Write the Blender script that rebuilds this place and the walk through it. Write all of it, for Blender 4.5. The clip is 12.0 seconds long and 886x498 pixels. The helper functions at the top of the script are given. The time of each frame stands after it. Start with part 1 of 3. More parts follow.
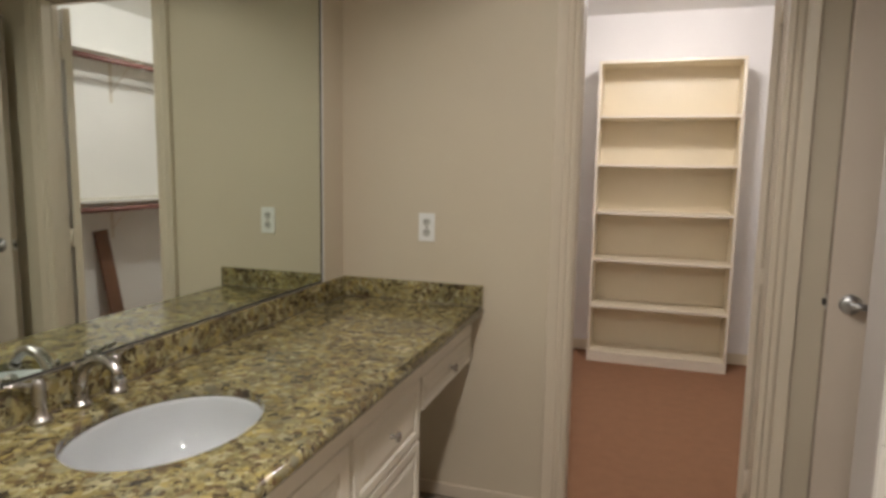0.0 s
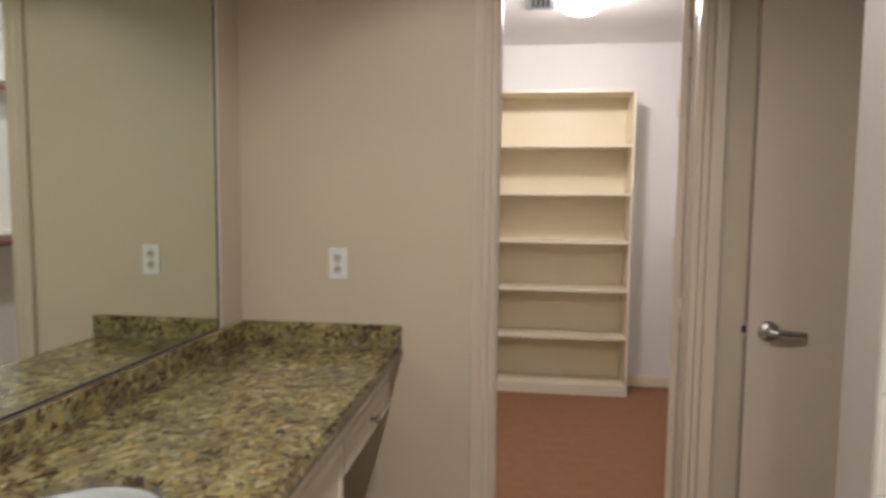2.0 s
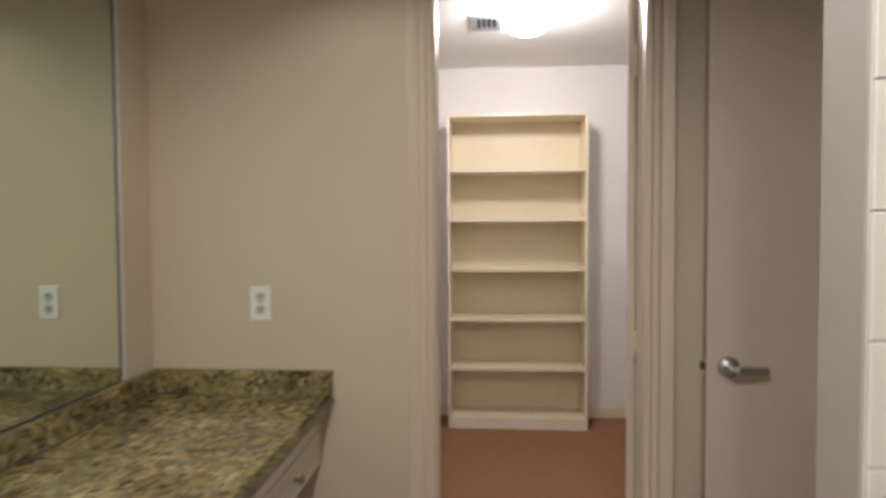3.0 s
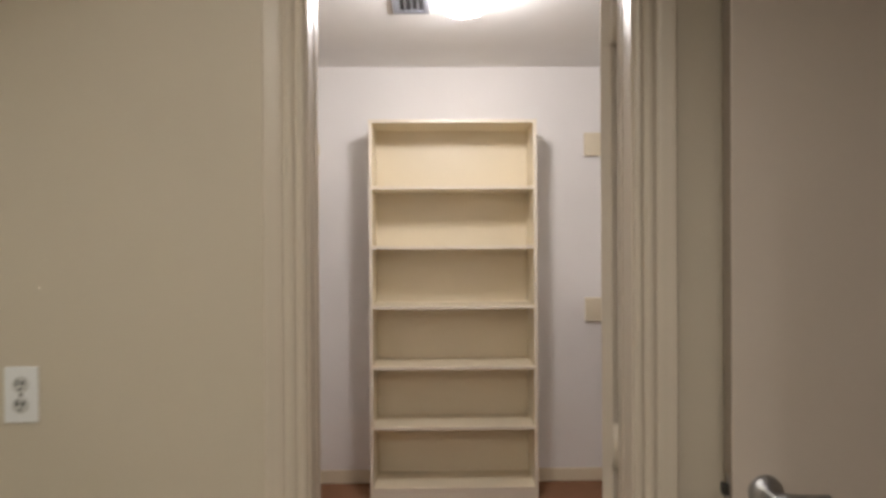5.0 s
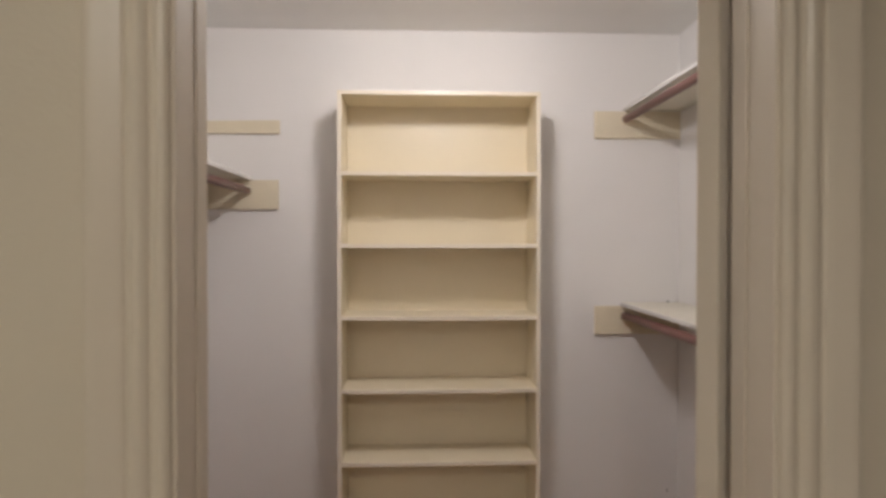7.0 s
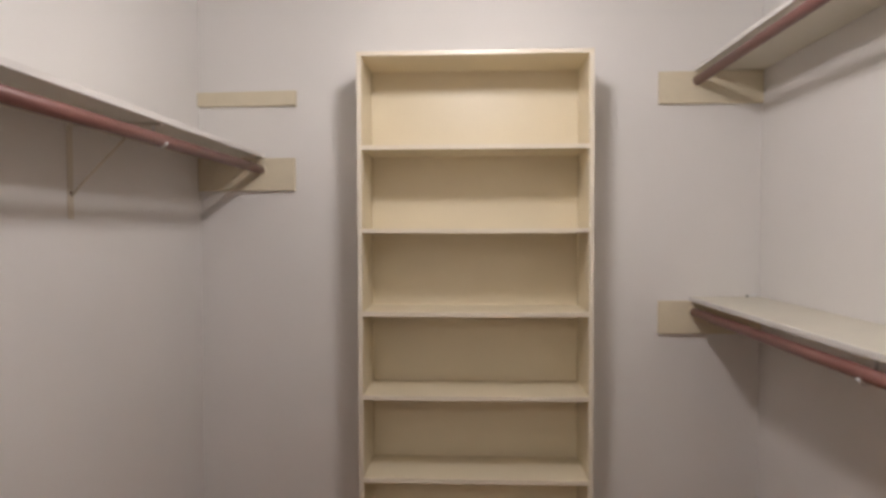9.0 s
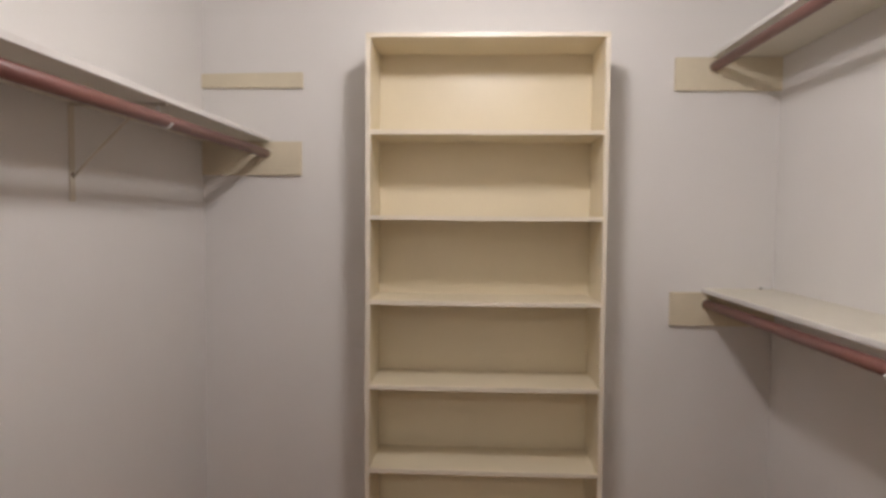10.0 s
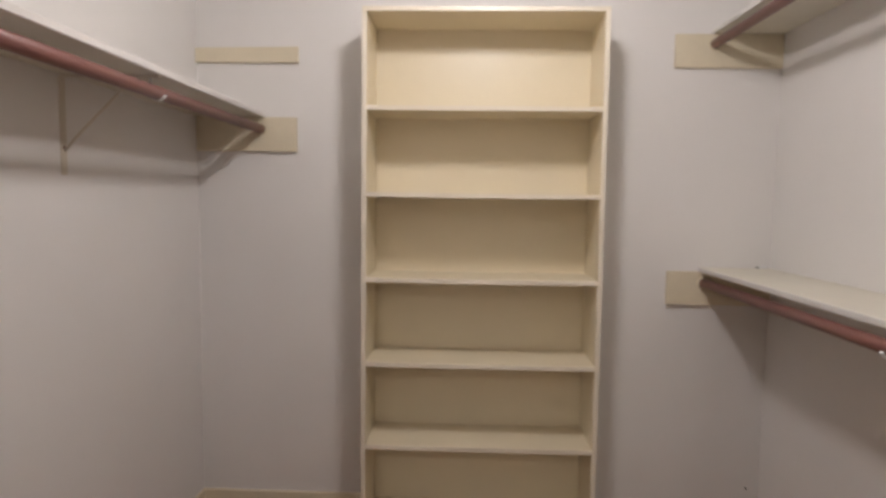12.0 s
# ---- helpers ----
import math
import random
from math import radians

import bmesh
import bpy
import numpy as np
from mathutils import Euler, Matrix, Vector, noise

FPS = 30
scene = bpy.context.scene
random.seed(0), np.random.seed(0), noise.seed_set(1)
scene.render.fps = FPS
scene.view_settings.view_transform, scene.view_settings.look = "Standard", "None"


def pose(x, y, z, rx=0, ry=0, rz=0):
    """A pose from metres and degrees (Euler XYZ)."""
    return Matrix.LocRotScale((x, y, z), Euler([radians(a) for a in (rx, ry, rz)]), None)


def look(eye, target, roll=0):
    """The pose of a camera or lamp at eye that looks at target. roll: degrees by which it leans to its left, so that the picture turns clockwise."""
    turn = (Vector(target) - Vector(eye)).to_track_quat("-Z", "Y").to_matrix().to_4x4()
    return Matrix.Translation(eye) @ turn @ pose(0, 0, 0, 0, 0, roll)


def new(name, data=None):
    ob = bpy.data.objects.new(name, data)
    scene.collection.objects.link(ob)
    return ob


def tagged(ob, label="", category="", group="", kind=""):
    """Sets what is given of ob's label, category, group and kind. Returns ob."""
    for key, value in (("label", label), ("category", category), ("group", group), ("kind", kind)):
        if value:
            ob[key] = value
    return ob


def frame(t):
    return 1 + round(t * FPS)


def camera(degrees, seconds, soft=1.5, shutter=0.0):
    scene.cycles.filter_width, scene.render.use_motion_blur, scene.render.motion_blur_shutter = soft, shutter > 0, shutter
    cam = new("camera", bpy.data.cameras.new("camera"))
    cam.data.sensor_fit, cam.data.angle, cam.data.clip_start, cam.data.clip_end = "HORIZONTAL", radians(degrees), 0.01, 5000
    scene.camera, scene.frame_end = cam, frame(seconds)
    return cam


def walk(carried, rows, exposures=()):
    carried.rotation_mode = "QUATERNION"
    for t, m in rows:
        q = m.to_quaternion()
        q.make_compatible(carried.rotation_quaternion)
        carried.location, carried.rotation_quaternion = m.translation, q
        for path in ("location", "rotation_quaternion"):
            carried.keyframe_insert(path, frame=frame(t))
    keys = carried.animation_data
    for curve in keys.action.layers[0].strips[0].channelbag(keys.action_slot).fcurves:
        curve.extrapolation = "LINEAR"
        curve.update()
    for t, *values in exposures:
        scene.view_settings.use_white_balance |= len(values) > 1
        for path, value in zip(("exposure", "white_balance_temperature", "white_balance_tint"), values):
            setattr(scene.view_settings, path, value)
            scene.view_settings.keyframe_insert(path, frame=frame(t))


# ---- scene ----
cam = camera(70.9, 12.0, soft=3.2, shutter=0.9)
PATH = [
    (0, (0.091, 0.08, 1.363), (-0.521, 1.97, 1.116), 0.96),
    (0.5, (0.046, 0.106, 1.369), (-0.499, 2.016, 1.125), 0.98),
    (1, (-0.006, 0.147, 1.374), (-0.463, 2.081, 1.147), 0.95),
    (1.5, (-0.035, 0.191, 1.373), (-0.402, 2.148, 1.175), 1.16),
    (2, (-0.068, 0.222, 1.378), (-0.323, 2.2, 1.221), 0.59),
    (2.5, (-0.053, 0.28, 1.381), (-0.231, 2.27, 1.268), -0.06),
    (3, (0.011, 0.43, 1.394), (-0.134, 2.424, 1.319), -0.33),
    (3.5, (0.088, 0.6, 1.405), (-0.044, 2.595, 1.368), 0.61),
    (5.5, (0.109, 1.33, 1.443), (0.167, 3.329, 1.432), -0.53),
    (6, (0.122, 1.464, 1.438), (0.184, 3.463, 1.428), 0.04),
    (6.5, (0.09, 1.62, 1.446), (0.188, 3.617, 1.43), 0.21),
    (8.5, (0.19, 2.097, 1.426), (0.132, 4.095, 1.389), -0.67),
    (9, (0.188, 2.165, 1.427), (0.101, 4.162, 1.369), -0.19),
    (9.5, (0.162, 2.211, 1.43), (0.074, 4.207, 1.352), 0.4),
    (10, (0.146, 2.217, 1.426), (0.061, 4.213, 1.328), 0.49),
    (10.5, (0.138, 2.214, 1.422), (0.056, 4.209, 1.31), 0.74),
    (11, (0.142, 2.217, 1.415), (0.059, 4.211, 1.287), 1.24),
    (11.5, (0.142, 2.224, 1.41), (0.065, 4.219, 1.267), 0.81),
    (12, (0.144, 2.229, 1.408), (0.072, 4.221, 1.252), 0.78),
]
EXPOSURES = [(0, 0.08), (2.5, 0.06), (3.5, -0.04), (6, -0.16), (8.5, -0.3), (12, -0.27)]
walk(cam, [(t, look(eye, target, roll)) for t, eye, target, roll in PATH], EXPOSURES)

# ---- plan, in metres ----
XL, XR = -1.13, 1.458            # side walls of the bathroom (the right one also closes the closet)
CXL = -1.037                     # closet's left wall
YB, YF, YC, YBACK = -1.5, 2.464, 2.55, 4.949   # behind the camera, bathroom face and closet face of the partition, closet's end
ZC = 2.52                        # ceiling
OX0, OX1, OZ = -0.158, 0.511, 2.165  # clear closet opening
CLOSET_LAMP = (0.222, 3.72)
NAIL = (1.400, 0.155)              # x and height, in the closet's end wall
DOWNLIGHTS = [(-0.08, 0.66, 0.12, 0.055, 0.048), (-0.05, -0.5, 0.12, 0.04, 0.05), (-0.33, 1.98, 0.065, 0.015, 0.074)]   # x, y, radii of trim and bulb, depth of the trim ring
CLOSET_GLOW, BATH_GLOW = 118.0, 705.0

# ---- world: a closed interior, almost no light from outside ----
world = bpy.data.worlds.new("world")
scene.world = world
world.use_nodes = True
world.node_tree.nodes["Background"].inputs[0].default_value = (0.5, 0.5, 0.55, 1)
world.node_tree.nodes["Background"].inputs[1].default_value = 0.02


# ---- materials ----
def material(name, base, rough=0.5, metal=0.0, vary=0.06, scale=3.0, grain=120.0, bump=0.1, bump_size=0.002, coat=0.0, spec=0.5, stretch=(1, 1, 1), wear=0.15):
    """A painted or plain surface: broad mottling, fine grain and relief, in metres."""
    m = bpy.data.materials.new(name)
    m.use_nodes = True
    nt = m.node_tree
    b = nt.nodes["Principled BSDF"]
    tc = nt.nodes.new("ShaderNodeTexCoord")
    mp = nt.nodes.new("ShaderNodeMapping")
    mp.inputs["Scale"].default_value = stretch
    nt.links.new(tc.outputs["Object"], mp.inputs["Vector"])
    n1, n2 = nt.nodes.new("ShaderNodeTexNoise"), nt.nodes.new("ShaderNodeTexNoise")
    n1.inputs["Scale"].default_value, n1.inputs["Detail"].default_value = scale, 4
    n2.inputs["Scale"].default_value, n2.inputs["Detail"].default_value = grain, 3
    for n in (n1, n2):
        nt.links.new(mp.outputs["Vector"], n.inputs["Vector"])
    mix = nt.nodes.new("ShaderNodeMath")
    mix.operation = "MULTIPLY_ADD"
    mix.inputs[1].default_value = 0.35
    nt.links.new(n2.outputs["Fac"], mix.inputs[0])
    nt.links.new(n1.outputs["Fac"], mix.inputs[2])
    ramp = nt.nodes.new("ShaderNodeValToRGB")
    ramp.color_ramp.elements[0].position, ramp.color_ramp.elements[1].position = 0.4, 0.95
    ramp.color_ramp.elements[0].color = (*[c * (1 - vary) for c in base], 1)
    ramp.color_ramp.elements[1].color = (*[min(1, c * (1 + vary)) for c in base], 1)
    nt.links.new(mix.outputs[0], ramp.inputs["Fac"])
    nt.links.new(ramp.outputs["Color"], b.inputs["Base Color"])
    rr = nt.nodes.new("ShaderNodeMapRange")
    rr.inputs["To Min"].default_value, rr.inputs["To Max"].default_value = rough * (1 - wear), min(1, rough * (1 + wear))
    nt.links.new(n1.outputs["Fac"], rr.inputs["Value"])
    nt.links.new(rr.outputs["Result"], b.inputs["Roughness"])
    b.inputs["Metallic"].default_value = metal
    b.inputs["Coat Weight"].default_value = coat
    b.inputs["Coat Roughness"].default_value = 0.12
    b.inputs["Specular IOR Level"].default_value = spec
    if bump:
        bp = nt.nodes.new("ShaderNodeBump")
        bp.inputs["Strength"].default_value, bp.inputs["Distance"].default_value = bump, bump_size
        nt.links.new(n2.outputs["Fac"], bp.inputs["Height"])
        nt.links.new(bp.outputs["Normal"], b.inputs["Normal"])
    return m


def granite():
    """Polished granite: ragged blots of olive, tan, grey and brown at two sizes, with fine dark specks."""
    m = bpy.data.materials.new("granite")
    m.use_nodes = True
    nt = m.node_tree
    b = nt.nodes["Principled BSDF"]
    tc = nt.nodes.new("ShaderNodeTexCoord")

    def warped(scale, amount):
        w = nt.nodes.new("ShaderNodeTexNoise")
        w.inputs["Scale"].default_value, w.inputs["Detail"].default_value, w.inputs["Roughness"].default_value = scale, 5, 0.65
        a = nt.nodes.new("ShaderNodeMixRGB")
        a.blend_type, a.inputs["Fac"].default_value = "LINEAR_LIGHT", amount
        nt.links.new(tc.outputs["Object"], w.inputs["Vector"])
        nt.links.new(tc.outputs["Object"], a.inputs["Color1"])
        nt.links.new(w.outputs["Color"], a.inputs["Color2"])
        return a

    def blots(vector, scale, stops):
        v = nt.nodes.new("ShaderNodeTexVoronoi")
        v.inputs["Scale"].default_value = scale
        nt.links.new(vector.outputs["Color"], v.inputs["Vector"])
        sep = nt.nodes.new("ShaderNodeSeparateColor")
        nt.links.new(v.outputs["Color"], sep.inputs["Color"])
        r = nt.nodes.new("ShaderNodeValToRGB")
        while len(r.color_ramp.elements) < len(stops):
            r.color_ramp.elements.new(0.5)
        for e, (p, c) in zip(r.color_ramp.elements, stops):
            e.position, e.color = p, (*c, 1)
        nt.links.new(sep.outputs["Red"], r.inputs["Fac"])
        return r

    big = blots(warped(38, 0.028), 56, [(0.0, (0.046, 0.036, 0.026)), (0.16, (0.114, 0.076, 0.042)), (0.3, (0.357, 0.286, 0.116)), (0.44, (0.148, 0.124, 0.070)), (0.56, (0.397, 0.334, 0.158)), (0.7, (0.209, 0.194, 0.134)), (0.84, (0.467, 0.431, 0.279)), (1.0, (0.119, 0.071, 0.039))])
    small = blots(warped(70, 0.02), 130, [(0.0, (0.021, 0.018, 0.014)), (0.25, (0.119, 0.082, 0.047)), (0.5, (0.288, 0.243, 0.111)), (0.75, (0.377, 0.340, 0.204)), (1.0, (0.059, 0.041, 0.027))])
    n = nt.nodes.new("ShaderNodeTexNoise")
    n.inputs["Scale"].default_value, n.inputs["Detail"].default_value = 30, 5
    nt.links.new(tc.outputs["Object"], n.inputs["Vector"])
    mask = nt.nodes.new("ShaderNodeValToRGB")
    mask.color_ramp.elements[0].position, mask.color_ramp.elements[1].position = 0.5, 0.6
    nt.links.new(n.outputs["Fac"], mask.inputs["Fac"])
    mix = nt.nodes.new("ShaderNodeMixRGB")
    nt.links.new(mask.outputs["Color"], mix.inputs["Fac"])
    nt.links.new(big.outputs["Color"], mix.inputs["Color1"])
    nt.links.new(small.outputs["Color"], mix.inputs["Color2"])
    drift = nt.nodes.new("ShaderNodeTexNoise")
    drift.inputs["Scale"].default_value, drift.inputs["Detail"].default_value = 8, 5
    nt.links.new(tc.outputs["Object"], drift.inputs["Vector"])
    r3 = nt.nodes.new("ShaderNodeValToRGB")
    r3.color_ramp.elements[0].position, r3.color_ramp.elements[1].position = 0.34, 0.64
    r3.color_ramp.elements[0].color, r3.color_ramp.elements[1].color = (0.7, 0.685, 0.65, 1), (1.14, 1.11, 1.0, 1)
    nt.links.new(drift.outputs["Fac"], r3.inputs["Fac"])
    out = nt.nodes.new("ShaderNodeMixRGB")
    out.blend_type, out.inputs["Fac"].default_value = "MULTIPLY", 1.0
    nt.links.new(mix.outputs["Color"], out.inputs["Color1"])
    nt.links.new(r3.outputs["Color"], out.inputs["Color2"])
    nt.links.new(out.outputs["Color"], b.inputs["Base Color"])
    b.inputs["Roughness"].default_value = 0.11
    return m


def glow(name, colour, strength):
    m = bpy.data.materials.new(name)
    m.use_nodes = True
    b = m.node_tree.nodes["Principled BSDF"]
    b.inputs["Base Color"].default_value = (0.9, 0.9, 0.9, 1)
    b.inputs["Emission Color"].default_value = (*colour, 1)
    b.inputs["Emission Strength"].default_value = strength
    return m


BATH_PAINT = material("bathroom_wall_paint", (0.613, 0.537, 0.428), 0.55, vary=0.03, scale=2.2, grain=160, bump=0.25, bump_size=0.0015)
CLOSET_PAINT = material("closet_wall_paint", (0.8, 0.778, 0.764), 0.6, vary=0.025, scale=2.0, grain=140, bump=0.3, bump_size=0.0018)
CEILING_PAINT = material("ceiling_paint", (0.84, 0.83, 0.82), 0.8, vary=0.03, scale=3, grain=90, bump=0.5, bump_size=0.003)
TRIM_PAINT = material("cream_trim_paint", (0.655, 0.572, 0.468), 0.36, vary=0.018, scale=2, grain=90, bump=0.0, wear=0.03)
DOOR_PAINT = material("door_paint", (0.645, 0.555, 0.475), 0.42, vary=0.03, scale=4, grain=70, bump=0.08)
CREAM = material("cream_laminate", (0.79, 0.7, 0.528), 0.36, vary=0.03, scale=4, grain=90, bump=0.03, wear=0.03)
CREAM_EDGE = material("cream_edge_band", (0.79, 0.715, 0.6), 0.36, vary=0.03, scale=6, grain=90, bump=0.0, wear=0.03)
# door colour darkened to stand for shade on the latch edge
SHADED_EDGE = material("shaded_door_edge", (0.33, 0.27, 0.215), 0.5, vary=0.08, scale=8, grain=60, bump=0.1)
SHELF_PAINT = material("shelf_paint", (0.72, 0.68, 0.58), 0.42, vary=0.06, scale=5, grain=80, bump=0.1)
CLEAT_PAINT = material("cleat_paint", (0.74, 0.66, 0.505), 0.5, vary=0.06, scale=6, grain=70, bump=0.15)
BRACKET_PAINT = material("bracket_paint", (0.67, 0.61, 0.52), 0.45, vary=0.05, scale=8, grain=80, bump=0.05)
CABINET = material("cabinet_paint", (0.82, 0.77, 0.69), 0.35, vary=0.04, scale=5, grain=70, bump=0.08)
ROD = material("reddish_rod", (0.205, 0.087, 0.074), 0.42, vary=0.2, scale=9, grain=60, bump=0.1, stretch=(1, 0.2, 1))
BOARD = material("brown_board", (0.17, 0.082, 0.048), 0.5, vary=0.25, scale=8, grain=50, bump=0.1, stretch=(1, 1, 0.15))
CARPET = material("carpet", (0.315, 0.165, 0.094), 0.95, vary=0.08, scale=16, grain=420, bump=0.9, bump_size=0.006, spec=0.1)
BATH_FLOOR = material("bathroom_floor", (0.4, 0.34, 0.27), 0.4, vary=0.1, scale=4, grain=80, bump=0.1)
GRANITE = granite()
PORCELAIN = material("porcelain", (0.93, 0.95, 0.985), 0.07, vary=0.01, bump=0)
NICKEL = material("brushed_nickel", (0.47, 0.45, 0.445), 0.27, metal=1.0, vary=0.06, scale=20, grain=300, bump=0.03)
DULL_NICKEL = material("satin_nickel", (0.48, 0.475, 0.49), 0.4, metal=1.0, vary=0.08, scale=20, grain=300, bump=0.03)
CHANNEL = material("satin_channel", (0.38, 0.36, 0.34), 0.35, metal=0.8, vary=0.05, scale=14, grain=200, bump=0.0)
SHELF_EDGE = material("shelf_edge_paint", (0.72, 0.695, 0.675), 0.5, vary=0.05, scale=7, grain=80, bump=0.1)
DARK_METAL = material("dark_metal", (0.08, 0.075, 0.07), 0.5, metal=0.6, vary=0.1)
WHITE_PLASTIC = material("white_plastic", (0.82, 0.82, 0.82), 0.3, vary=0.02, bump=0)
# grey that paints the shadow on the outlet's receptacle faces
SHADED_PLASTIC = material("shaded_plastic", (0.58, 0.57, 0.55), 0.4, vary=0.05, bump=0)
DARK = material("dark_slot", (0.02, 0.02, 0.02), 0.7, vary=0.05, bump=0)
VENT_METAL = material("vent_metal", (0.2, 0.21, 0.24), 0.4, vary=0.05, scale=10)
TILE = material("wall_tile", (0.82, 0.79, 0.77), 0.12, vary=0.025, scale=4, grain=50, bump=0.03, coat=0.3)
SEALANT = material("sealant", (0.15, 0.115, 0.08), 0.6, vary=0.1, scale=20, bump=0)
GROUT = material("grout", (0.74, 0.71, 0.68), 0.9, vary=0.08, scale=12)
CLOSET_BULB = glow("closet_lamp_glass", (1.0, 0.94, 0.925), CLOSET_GLOW)
BATH_BULB = glow("downlight_glass", (1.0, 0.95, 0.88), BATH_GLOW)

MIRROR = bpy.data.materials.new("mirror_silver")
MIRROR.use_nodes = True
MIRROR.node_tree.nodes["Principled BSDF"].inputs["Base Color"].default_value = (0.79, 0.858, 0.79, 1)
MIRROR.node_tree.nodes["Principled BSDF"].inputs["Metallic"].default_value = 1.0
MIRROR.node_tree.nodes["Principled BSDF"].inputs["Roughness"].default_value = 0.012


# ---- mesh helpers ----
def box(bm, x0, x1, y0, y1, z0, z1, bevel=0.0, segments=2):
    vs = [bm.verts.new((x, y, z)) for x in (x0, x1) for y in (y0, y1) for z in (z0, z1)]
    fs = [bm.faces.new([vs[i] for i in q]) for q in ((0, 1, 3, 2), (4, 6, 7, 5), (0, 4, 5, 1), (2, 3, 7, 6), (0, 2, 6, 4), (1, 5, 7, 3))]
    if bevel:
        es = list({e for f in fs for e in f.edges})
        bmesh.ops.bevel(bm, geom=es, offset=bevel, segments=segments, affect="EDGES", profile=0.5)
    return bm


def boxed(*a, **k):
    return box(bmesh.new(), *a, **k)


def tube(bm, a, b, r0, r1=None, n=20, caps=True):
    r1 = r0 if r1 is None else r1
    a, b = Vector(a), Vector(b)
    q = (b - a).to_track_quat("Z", "Y").to_matrix()
    rings = []
    for p, r in ((a, r0), (b, r1)):
        rings.append([bm.verts.new(p + q @ Vector((r * math.cos(2 * math.pi * i / n), r * math.sin(2 * math.pi * i / n), 0))) for i in range(n)])
    for i in range(n):
        bm.faces.new((rings[0][i], rings[0][(i + 1) % n], rings[1][(i + 1) % n], rings[1][i])).smooth = True
    if caps:
        bm.faces.new(rings[0][::-1]), bm.faces.new(rings[1])
    return bm


def lathe(bm, centre, axis, profile, n=28):
    """Turns (radius, along) pairs round an axis through centre."""
    c, q = Vector(centre), Vector(axis).to_track_quat("Z", "Y").to_matrix()
    rings = [[bm.verts.new(c + q @ Vector((max(r, 1e-4) * math.cos(2 * math.pi * i / n), max(r, 1e-4) * math.sin(2 * math.pi * i / n), h))) for i in range(n)] for r, h in profile]
    for k in range(len(rings) - 1):
        for i in range(n):
            bm.faces.new((rings[k][i], rings[k][(i + 1) % n], rings[k + 1][(i + 1) % n], rings[k + 1][i])).smooth = True
    bm.faces.new(rings[0][::-1]), bm.faces.new(rings[-1])
    return bm


def sweep(bm, points, radii, n=16):
    """A round bar along a bent line."""
    pts = [Vector(p) for p in points]
    rings = []
    for i, p in enumerate(pts):
        d = (pts[min(i + 1, len(pts) - 1)] - pts[max(i - 1, 0)]).normalized()
        q = d.to_track_quat("Z", "Y").to_matrix()
        rings.append([bm.verts.new(p + q @ Vector((radii[i] * math.cos(2 * math.pi * j / n), radii[i] * math.sin(2 * math.pi * j / n), 0))) for j in range(n)])
    for k in range(len(rings) - 1):
        for j in range(n):
            bm.faces.new((rings[k][j], rings[k][(j + 1) % n], rings[k + 1][(j + 1) % n], rings[k + 1][j])).smooth = True
    bm.faces.new(rings[0][::-1]), bm.faces.new(rings[-1])
    return bm


def mesh_of(name, bm, mat):
    bmesh.ops.recalc_face_normals(bm, faces=bm.faces[:])
    me = bpy.data.meshes.new(name)
    bm.to_mesh(me)
    bm.free()
    for m in (mat if isinstance(mat, (list, tuple)) else (mat,)):
        me.materials.append(m)
    return me


def part(name, bm, mat, parent, label=""):
    ob = new(name, mesh_of(name, bm, mat))
    ob.parent = parent
    return tagged(ob, label)


def thing(name, bm, mat, label, category, group="", kind=""):
    return tagged(new(name, mesh_of(name, bm, mat)), label, category, group, kind)


def empty(name, label, category, group="", kind=""):
    return tagged(new(name), label, category, group, kind)


def structure(name, bm, mat, label="", category="wall"):
    return thing(name, bm, mat, label, category, kind="structure")


# ---- floors and ceilings ----
structure("floor_bathroom", boxed(XL - 0.12, XR + 0.12, YB - 0.1, 2.5, -0.1, -0.006), BATH_FLOOR, "plain beige bathroom floor", "floor")
structure("floor_closet", boxed(CXL - 0.12, XR + 0.12, 2.5, YBACK + 0.1, -0.1, 0.0), CARPET, "rust-brown closet carpet of short pile", "carpet")
structure("ceiling_bathroom", boxed(XL - 0.12, XR + 0.12, YB - 0.1, 2.52, ZC, ZC + 0.1), CEILING_PAINT, "white painted bathroom ceiling", "ceiling")
structure("ceiling_closet", boxed(CXL - 0.12, XR + 0.12, 2.52, YBACK + 0.1, ZC, ZC + 0.1), CEILING_PAINT, "white textured closet ceiling", "ceiling")

# ---- walls ----
structure("wall_left_bathroom", boxed(XL - 0.1, XL, YB - 0.1, YF, 0, ZC), BATH_PAINT, "warm beige painted wall behind the vanity", "wall")
structure("wall_behind", boxed(XL, XR, YB - 0.1, YB, 0, ZC), BATH_PAINT, "warm beige painted wall", "wall")
structure("wall_right_bathroom", boxed(XR, XR + 0.1, YB - 0.1, YF, 0, ZC), BATH_PAINT, "warm beige painted wall", "wall")
structure("wall_left_closet", boxed(CXL - 0.1, CXL, YC, YBACK + 0.05, 0, ZC), CLOSET_PAINT, "cool white painted closet side wall", "wall")
structure("wall_right_closet", boxed(XR, XR + 0.1, YC, YBACK + 0.05, 0, ZC), CLOSET_PAINT, "cool white painted closet side wall", "wall")
structure("wall_end_closet", boxed(CXL - 0.1, XR + 0.1, YBACK, YBACK + 0.1, 0, ZC), CLOSET_PAINT, "cool white painted closet end wall", "wall")


